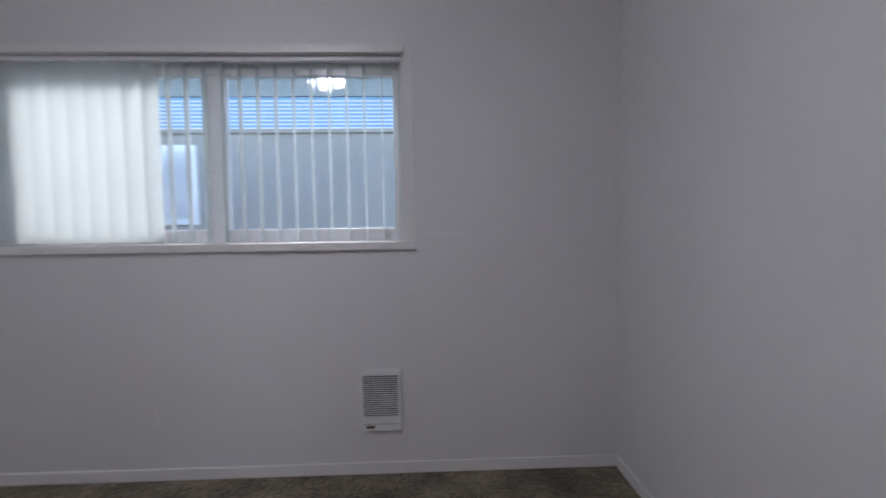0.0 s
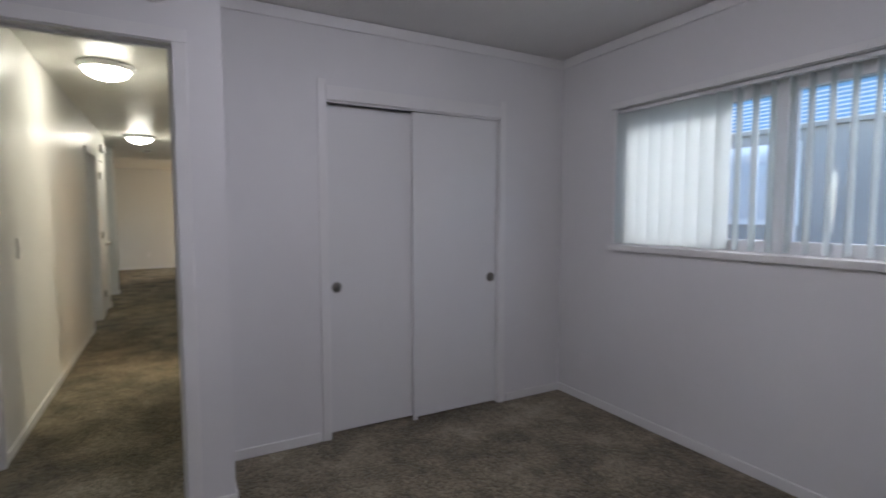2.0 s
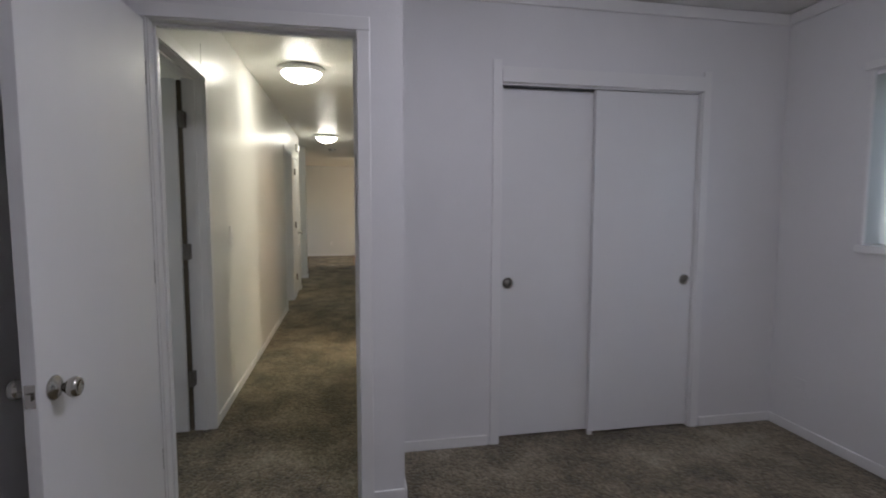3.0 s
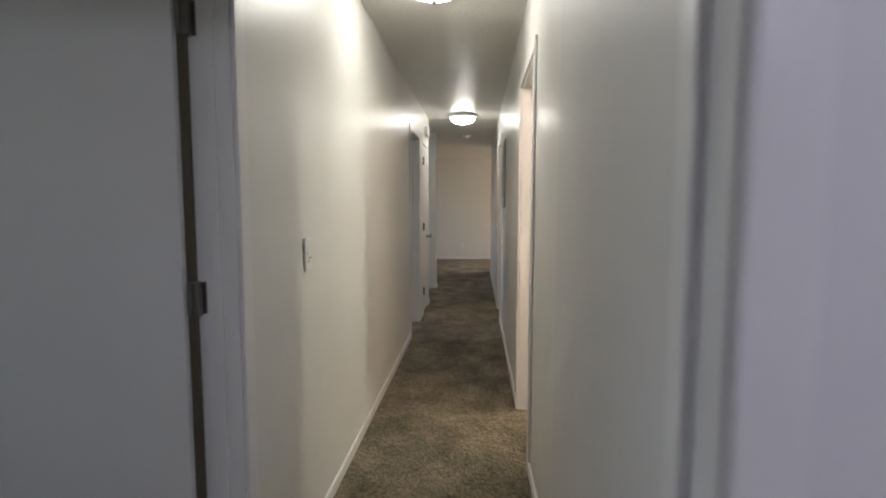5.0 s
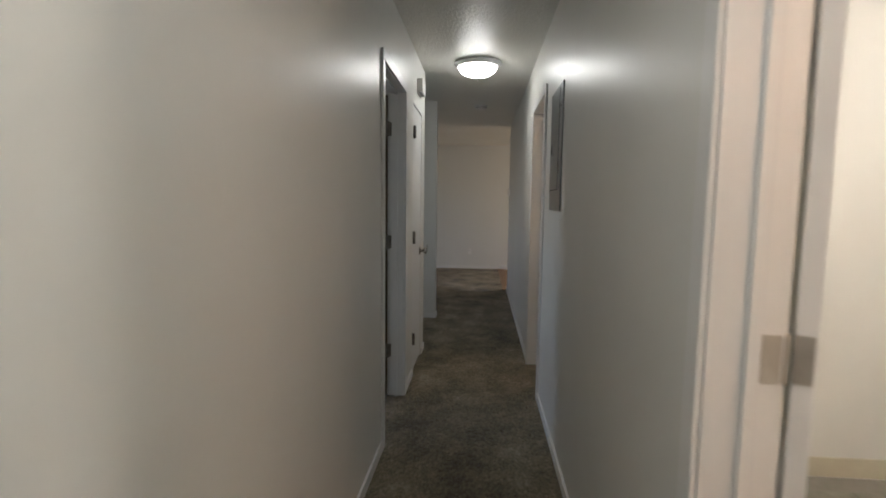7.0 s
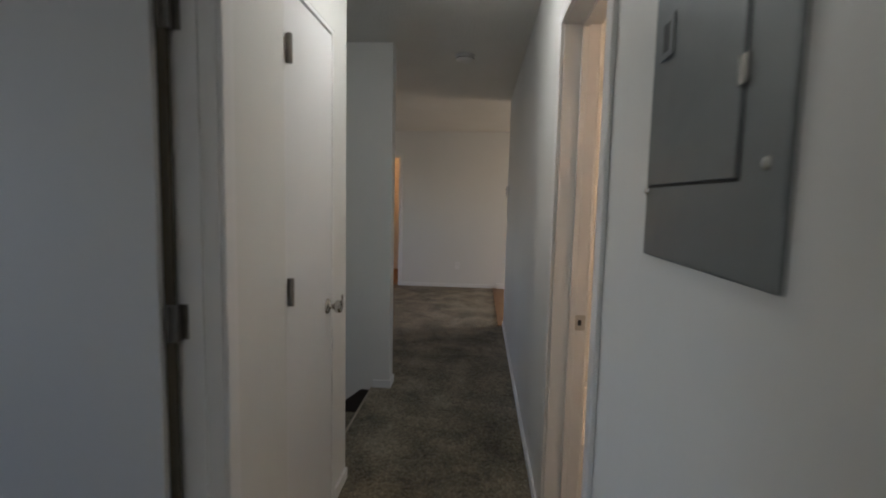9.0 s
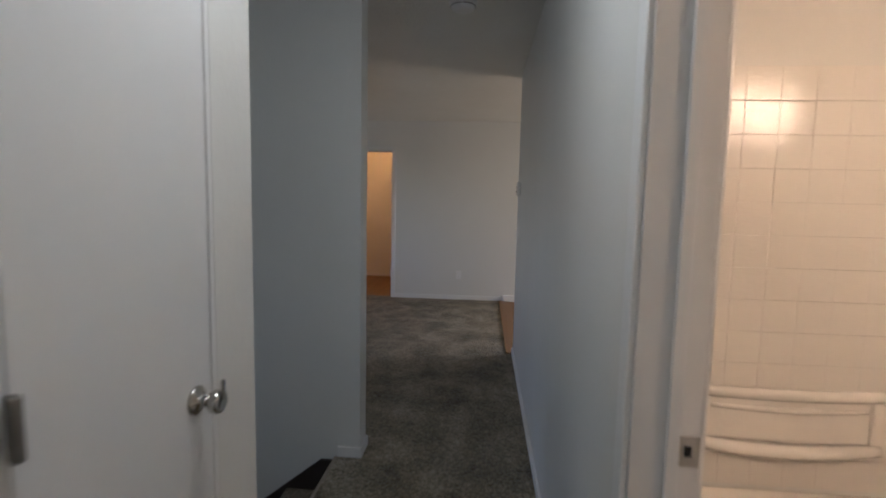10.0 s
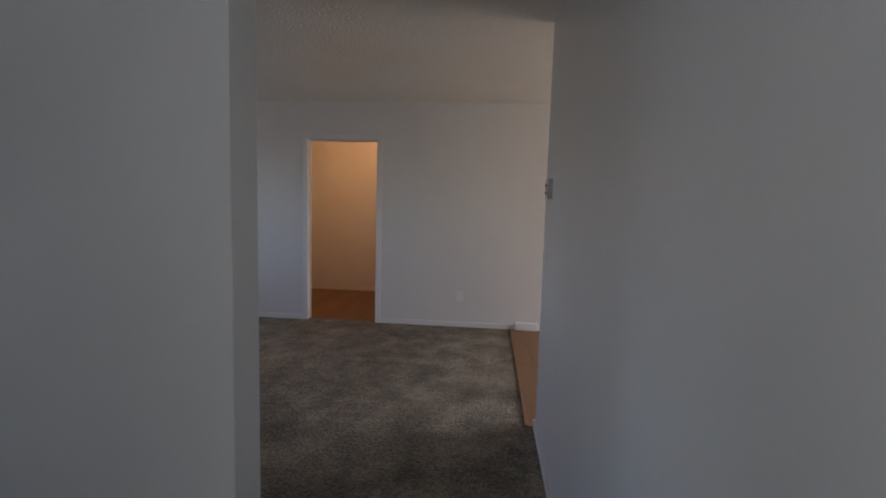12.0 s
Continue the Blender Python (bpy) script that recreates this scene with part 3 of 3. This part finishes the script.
def light_switch(m, label):
    s = thing("light_switch", m, label, "light switch")
    part("plate", box_bm((-0.038, 0.038, -0.006, 0, -0.062, 0.062), bevel=0.0025), PLASTIC, s)
    part("toggle", box_bm((-0.005, 0.005, -0.018, -0.006, -0.004, 0.010), bevel=0.0015), PLASTIC, s)
    for z in (-0.031, 0.031):
        part("screw", turned_bm([(0, 0.001), (0.0025, 0.0007), (0.003, 0)], 10, pose(0, -0.006, z, 90)), PLASTIC, s)
    return s


sw = thing("light_switch", pose(-3.645, -1.12, 1.127, 0, 0, 180), "white light switch plate with a small toggle on the hallway wall", "light switch")
part("box", box_bm((-0.033, 0.033, -0.010, 0, -0.062, 0.062), bevel=0.0035), PLASTIC, sw)
part("rocker", box_bm((-0.013, 0.013, -0.013, -0.010, -0.026, 0.012), bevel=0.0012), PLASTIC, sw)
part("rocker_gap", box_bm((-0.014, 0.014, -0.0106, -0.010, -0.0285, -0.0265)), PANEL_METAL, sw)
part("toggle", box_bm((-0.004, 0.012, -0.020, -0.013, -0.014, -0.008), bevel=0.0015), PLASTIC, sw)
light_switch(pose(-11.40, -0.203, 1.14), "white toggle light switch near the wall's end")

DISC = [(0, 0.04), (0.03, 0.04), (0.05, 0.036), (0.062, 0.026), (0.068, 0.014), (0.068, 0.0), (0, 0.0)]


def smoke_alarm(m, label):
    a = thing("smoke_alarm", m, label, "smoke alarm", "smoke alarms")
    part("base", turned_bm([(0, 0.01), (0.074, 0.01), (0.075, 0.0), (0, 0.0)], 32), PLASTIC, a)
    part("cover", turned_bm(DISC, 32, Matrix.Translation((0, 0, 0.008))), PLASTIC, a)
    part("vent_ring", turned_bm([(0.0665, 0.018), (0.0692, 0.018), (0.0692, 0.022), (0.0665, 0.022)], 32, Matrix.Translation((0, 0, 0.004))), DULL_METAL, a)
    return a


smoke_alarm(pose(-2.19, -0.345, 2.255, 0, 90, 0), "round white smoke alarm on the wall over the bedroom door")
smoke_alarm(pose(-9.91, -0.64, 2.44, 180), "round white smoke alarm on the hallway ceiling")

# loose cable on the wall behind the bedroom door
cu = bpy.data.curves.new("cable", "CURVE")
cu.dimensions, cu.bevel_depth, cu.bevel_resolution = "3D", 0.0025, 2
sp = cu.splines.new("BEZIER")
sp.bezier_points.add(3)
for bp, co in zip(sp.bezier_points, [(-1.40, -1.212, 0.90), (-1.425, -1.205, 0.86), (-1.415, -1.207, 0.80), (-1.37, -1.212, 0.775)]):
    bp.co, bp.handle_left_type, bp.handle_right_type = co, "AUTO", "AUTO"
cu.materials.append(PLASTIC)
tagged(new("cable", cu), "thin white cable looped on the wall behind the door", "cable")

# hairline crack in the plaster beside the window
solid("plaster_crack", box_bm((-0.205, 0.02, 2.2285, 2.2302, 1.1595, 1.1625)), ENAMEL, "hairline ridge in the plaster beside the window", "wall crack")

solid("plaster_crack", box_bm((-3.091, -3.089, -1.1202, -1.1186, 2.10, 2.22)), DULL_METAL, "thin vertical crack in the plaster above the door", "wall crack")
part("floor_guide", box_bm((-0.055, -0.025, 0.005, 0.018, 0, 0.03), bevel=0.002), PLASTIC, cf)

# ---- hallway fixtures ----


def ceiling_lamp(x, y, glass=LAMP_GLASS):
    c = thing("ceiling_lamp", pose(x, y, 2.44, 180), "flush ceiling lamp with lit opal glass bowl and finial", "ceiling lamp", "flush ceiling lamps")
    part("canopy", turned_bm([(0, 0.0), (0.172, 0.0), (0.184, 0.004), (0.189, 0.012), (0.187, 0.020), (0.176, 0.025), (0.174, 0.033), (0.166, 0.039), (0.156, 0.042), (0.150, 0.036), (0, 0.036)], 56), ENAMEL, c, "white stepped metal rim")
    part("bowl", turned_bm([(0.150, 0.039), (0.152, 0.046), (0.147, 0.058), (0.134, 0.074), (0.112, 0.089), (0.086, 0.100), (0.058, 0.108), (0.036, 0.114), (0.022, 0.119), (0.015, 0.1225), (0, 0.1235)], 56), glass, c, "lit white opal glass bowl")
    part("finial", turned_bm([(0, 0.1215), (0.014, 0.1215), (0.016, 0.125), (0.008, 0.128), (0.011, 0.134), (0.008, 0.140), (0, 0.142)], 20), NICKEL, c)
    return c


for lx, ly in ((-4.33, -0.69), (-8.107, -0.662)):
    ceiling_lamp(lx, ly)
ceiling_lamp(-0.97, 0.49, BED_GLASS)


def breaker_panel():
    b = thing("breaker_panel", pose(-6.82, -0.203, 1.29), "grey metal breaker panel with a hinged door on the hallway wall", "breaker panel")
    part("cover", box_bm((-0.195, 0.195, -0.008, 0, 0, 0.66), bevel=0.003), PANEL_METAL, b)
    part("gap_line", box_bm((-0.188, 0.109, -0.0085, -0.008, 0.112, 0.645)), DARK, b)
    d = part("door", box_bm((-0.186, 0.105, -0.011, -0.0086, 0.116, 0.642), bevel=0.0015), PANEL_METAL, b)
    part("latch", box_bm((-0.150, -0.102, -0.014, -0.011, 0.308, 0.370), bevel=0.001), PANEL_METAL, d, "small metal latch")
    part("latch_slot", box_bm((-0.139, -0.115, -0.0145, -0.014, 0.318, 0.360)), DARK, d)
    for z in (0.232, 0.50):
        part("hinge", box_bm((0.100, 0.116, -0.014, -0.0086, z - 0.016, z + 0.016), bevel=0.001), NICKEL, b)
    for x, z in ((-0.19, 0.108), (0.160, 0.128), (0.160, 0.54), (-0.182, 0.652)):
        part("screw", turned_bm([(0, 0.004), (0.005, 0.003), (0.0075, 0)], 12, pose(x, -0.008, z, 90)), NICKEL, b)
    return b


breaker_panel()

ch = thing("door_chime", pose(-7.988, -1.12, 2.165, 0, 0, 180), "white plastic door chime box high on the hallway wall", "door chime")
part("case", box_bm((-0.098, 0.098, -0.044, 0, 0.004, 0.104), bevel=0.004), PLASTIC, ch)
part("base_plate", box_bm((-0.094, 0.094, -0.010, 0, -0.004, 0.0035), bevel=0.001), ENAMEL, ch)
part("bottom_grille", box_bm((-0.075, 0.075, -0.036, -0.014, 0.0015, 0.0038)), PANEL_METAL, ch)

th = thing("thermostat", pose(-11.30, -0.203, 1.48), "small white wall thermostat with dark slots", "thermostat")
part("case", box_bm((-0.06, 0.06, -0.028, 0, -0.055, 0.055), bevel=0.004), PLASTIC, th)
part("slot", box_bm((-0.045, 0.03, -0.0288, -0.028, 0.012, 0.026), (-0.045, 0.03, -0.0288, -0.028, -0.03, -0.016)), DARK, th)
part("dial", turned_bm([(0, 0.008), (0.012, 0.008), (0.013, 0)], 20, pose(0.045, -0.028, 0, 90)), PLASTIC, th)

# ---- stairs going down beside the hallway ----
stairs = thing("stairs", pose(-9.01, -1.25, 0), "carpeted stairs leading down from the hallway", "stairs", "", "structure")
tread = mesh_from("step", box_bm((-0.59, 0.59, -0.27, 0.0, -0.19, 0.0), bevel=0.012), CARPET)
for k in range(1, 13):
    o = new("step", tread)
    o.parent = stairs
    o.matrix_basis = pose(0, -0.245 * (k - 1), -0.19 * k)
sk = bmesh.new()
for x in (-0.594, -0.574):
    sk.verts.new((x, 0.0, -0.02)), sk.verts.new((x, -0.08, -0.02)), sk.verts.new((x, -3.2, -2.46)), sk.verts.new((x, -3.2, -2.70)), sk.verts.new((x, 0.0, -0.26))
sk.verts.ensure_lookup_table()
v = sk.verts[:]
sk.faces.new(v[:5]), sk.faces.new(v[5:])
for k in range(5):
    j = (k + 1) % 5
    sk.faces.new((v[k], v[j], v[5 + j], v[5 + k]))
bmesh.ops.recalc_face_normals(sk, faces=sk.faces[:])
part("skirt_board", sk, STAIR_SKIRT, stairs, "dark stained skirt board")

part("nosing", box_bm((-0.585, 0.585, -0.004, 0.010, -0.012, 0.006), bevel=0.003), NOSING, stairs, "tan edge strip at the top step")

# ---- first bathroom ----
st = thing("shower_stall", pose(-6.6, 0.40, 0), "cream moulded shower stall with a white curb", "shower", "", "structure")
part("surround", box_bm((-0.60, -0.58, -0.40, 0.40, 0.05, 2.43), (-0.58, 0.0, -0.42, -0.40, 0.05, 2.43), (-0.58, 0.0, 0.40, 0.42, 0.05, 2.43)), STALL, st)
part("curb", box_bm((-0.02, 0.125, -0.40, 0.40, 0.0, 0.13), (-0.58, -0.02, -0.40, 0.40, 0.0, 0.05), bevel=0.012), ENAMEL, st, "white shower curb")
part("curtain_rod", turned_bm([(0, -0.40), (0.013, -0.40), (0.013, 0.40), (0, 0.40)], 16, pose(0.03, 0, 1.98, 90)), ENAMEL, st, "white curtain rod")
part("valve", turned_bm([(0, 0.05), (0.018, 0.05), (0.02, 0.02), (0.045, 0.012), (0.05, 0.0), (0, 0)], 24, pose(-0.10, 0.40, 1.22, 90)), NICKEL, st, "round chrome shower valve")
part("shower_arm", turned_bm([(0, 0), (0.009, 0), (0.009, 0.13), (0, 0.13)], 12, pose(-0.10, 0.40, 1.96, 118)), NICKEL, st)
part("shower_head", turned_bm([(0, 0), (0.012, 0), (0.018, 0.02), (0.036, 0.05), (0.036, 0.058), (0, 0.058)], 20, pose(-0.10, 0.285, 1.90, 140)), NICKEL, st)


def bath_light(x, y, watts, glass, colour):
    c = thing("ceiling_lamp", pose(x, y, 2.44, 180), "flush round ceiling lamp, lit", "ceiling lamp")
    part("canopy", turned_bm([(0, 0.0), (0.13, 0.0), (0.13, 0.02), (0, 0.02)], 32), ENAMEL, c)
    part("bowl", turned_bm([(0.12, 0.021), (0.11, 0.05), (0.07, 0.075), (0, 0.085)], 32), glass, c)
    lamp("ceiling_bulb", "POINT", (x, y, 2.30), watts, colour, 0.08)
    return c


bath_light(-5.2, 1.15, BATH1, BATH_GLASS, (1.0, 0.92, 0.74))


def vanity_light(m, glass):
    v = thing("vanity_light", m, "lit vanity light bar with three round bulbs", "wall lamp", "vanity lights")
    part("bar", box_bm((-0.035, 0, -0.24, 0.24, -0.05, 0.05), bevel=0.006), NICKEL, v)
    for by in (-0.16, 0.0, 0.16):
        part("bulb", turned_bm([(0, -0.055), (0.03, -0.045), (0.05, -0.015), (0.053, 0.01), (0.042, 0.04), (0.02, 0.06), (0, 0.064)], 24, pose(-0.10, by, 0, 0, -90)), glass, v, "lit round warm bulb")
    return v


vanity_light(pose(-7.30, 1.15, 1.95), WARM_GLASS)
vanity_light(pose(-3.5, 0.95, 1.95), VANITY_GLASS)
# unseen fixture added for the amber light of the back corridor
bath_light(-14.9, -2.3, CORRIDOR, CORRIDOR_GLASS, (1.0, 0.46, 0.14))

# ---- second bathroom ----
tub = thing("bathtub", pose(-8.9, 0.77, 0), "white bathtub below a tiled surround", "bathtub")
part("basin", box_bm((0.0, 0.09, -0.84, 0.84, 0.0, 0.37), (0.66, 0.74, -0.84, 0.84, 0.0, 0.37), (0.09, 0.66, -0.84, -0.72, 0.0, 0.37), (0.09, 0.66, 0.72, 0.84, 0.0, 0.37), (0.09, 0.66, -0.72, 0.72, 0.0, 0.08), bevel=0.012), TUB, tub)
sh = thing("soap_shelf", pose(-8.9, 0.585, 0.635), "moulded cream soap shelf in the tub surround", "soap shelf")


def bowed_bm(y0, y1, z0, z1, depth, bow, sag, n=18):
    """A rounded ledge along y whose middle stands out by bow and hangs lower by sag."""
    bm = bmesh.new()
    rings = []
    for k in range(n + 1):
        u = 2 * k / n - 1
        y, d, dz = y0 + (y1 - y0) * k / n, depth + bow * (1 - u * u), -sag * (1 - u * u)
        c = (z1 - z0) * 0.3
        rings.append([bm.verts.new((x, y, z + dz)) for x, z in ((0.005, z0), (d - c, z0), (d, z0 + c), (d, z1 - c), (d - c, z1), (0.005, z1))])
    for p, q in zip(rings, rings[1:]):
        for k in range(6):
            bm.faces.new((p[k], q[k], q[(k + 1) % 6], p[(k + 1) % 6])).smooth = True
    bm.faces.new(rings[0]), bm.faces.new(rings[-1])
    bmesh.ops.recalc_face_normals(bm, faces=bm.faces[:])
    return bm


part("upper_rim", bowed_bm(-0.31, 0.31, 0.075, 0.115, 0.022, 0.010, 0.006), TUB, sh)
part("lower_rim", bowed_bm(-0.31, 0.31, -0.115, -0.070, 0.030, 0.026, 0.016), TUB, sh)
for y0, y1 in ((-0.31, -0.268), (0.268, 0.31)):
    part("end_rim", box_bm((0.005, 0.026, y0, y1, -0.072, 0.076), bevel=0.008), TUB, sh)
part("ledge", bowed_bm(-0.262, 0.262, 0.036, 0.052, 0.018, 0.010, 0.008), TUB, sh)
part("back", box_bm((0.006, 0.014, -0.27, 0.27, -0.074, 0.078), bevel=0.003), TUB, sh)

# low register at the foot of the end wall
reg = thing("floor_register", pose(-13.935, -0.085, 0, 0, 0, 90), "low white metal register at the foot of the wall", "register")
part("cover", box_bm((-0.125, 0.125, -0.052, -0.0005, 0.0, 0.086), bevel=0.012), ENAMEL, reg)
louvre = mesh_from("louvre", box_bm((-0.105, 0.105, -0.055, -0.0515, -0.002, 0.002)), PLASTIC)
for k in range(4):
    o = new("louvre", louvre)
    o.parent = reg
    o.matrix_basis = pose(0, 0, 0.024 + 0.013 * k)

# ---- outside ----
nb = thing("neighbour_house", pose(-2.0, 6.6, -2.72), "neighbouring house with blue lap siding over a pale wall", "house")
part("wall", box_bm((-9, 9, 0.03, 6, 0, 6.1)), PALE_STUCCO, nb, "pale stucco wall")
part("trim_band", box_bm((-9, 9, -0.012, 0.03, 5.10, 5.15), bevel=0.004), PALE_STUCCO, nb)
board = mesh_from("siding_board", box_bm((-9, 9, -0.01, 0.01, 0, 0.056)), SIDING)
lip = mesh_from("siding_lip", box_bm((-9, 9, -0.018, -0.006, -0.006, 0.009)), PLASTIC)
for k in range(8):
    o = new("siding_lip", lip)
    o.parent = nb
    o.matrix_basis = pose(0, 0.0, 5.16 + 0.05 * k)
    o = new("siding_board", board)
    o.parent = nb
    o.matrix_basis = pose(0, 0.010, 5.16 + 0.05 * k, 8)
part("upper_wall", box_bm((-9, 9, -0.03, 0.03, 5.57, 5.95)), PANEL_METAL, nb, "dark grey board below the eave")
part("soffit", box_bm((-9.6, 9.6, -0.5, 6.6, 5.95, 6.05)), PANEL_METAL, nb, "grey eave soffit")
part("roof", box_bm((-9.7, 9.7, -0.6, 6.7, 6.12, 6.3), bevel=0.02), ROOF, nb)
for wx in (-1.65,):
    wv = part("window", box_bm((wx - 0.5, wx + 0.5, 0.0, 0.03, 3.9, 4.95), bevel=0.004), ENAMEL, nb)
    part("pane", box_bm((wx - 0.42, wx - 0.02, -0.006, -0.0005, 3.98, 4.87), (wx + 0.02, wx + 0.42, -0.006, -0.0005, 3.98, 4.87)), GLASS, wv)

# ---- pieces of floors and walls ----
floor_l = bpy.data.objects["floor_dining"]
plank = mesh_from("plank", box_bm((0, 1.19, 0, 0.127, 0.0, 0.008), bevel=0.001), LAMINATE)
for row in range(14):
    for k in range(-1, 3):
        x = -13.93 + 1.192 * k + 0.4 * (row % 3)
        if x < -13.95 or x + 1.19 > -11.4:
            continue
        o = new("plank", plank)
        o.parent = floor_l
        o.matrix_basis = pose(x, -0.245 + 0.129 * row, 0.0)
part("transition_strip", box_bm((-13.93, -11.55, -0.262, -0.246, 0.0, 0.012), bevel=0.003), LAMINATE, floor_l)
floor_b = bpy.data.objects["floor_bath"]
vt = mesh_from("tile", box_bm((0.002, 0.301, 0.002, 0.301, 0.0, 0.006), bevel=0.0012), VINYL)
for i in range(9):
    for j in range(6):
        o = new("tile", vt)
        o.parent = floor_b
        o.matrix_basis = pose(-6.365 + 0.303 * i, -0.072 + 0.303 * j, 0.0)
wall_t = bpy.data.objects["wall_tub"]
tile = mesh_from("tile", box_bm((0, 0.006, 0.0003, 0.1117, 0.0003, 0.1117), bevel=0.0013), TILE_GLAZE)
for i in range(15):
    for j in range(13):
        o = new("tile", tile)
        o.parent = wall_t
        o.matrix_basis = pose(-8.9, -0.085 + 0.112 * i, 0.385 + 0.112 * j)
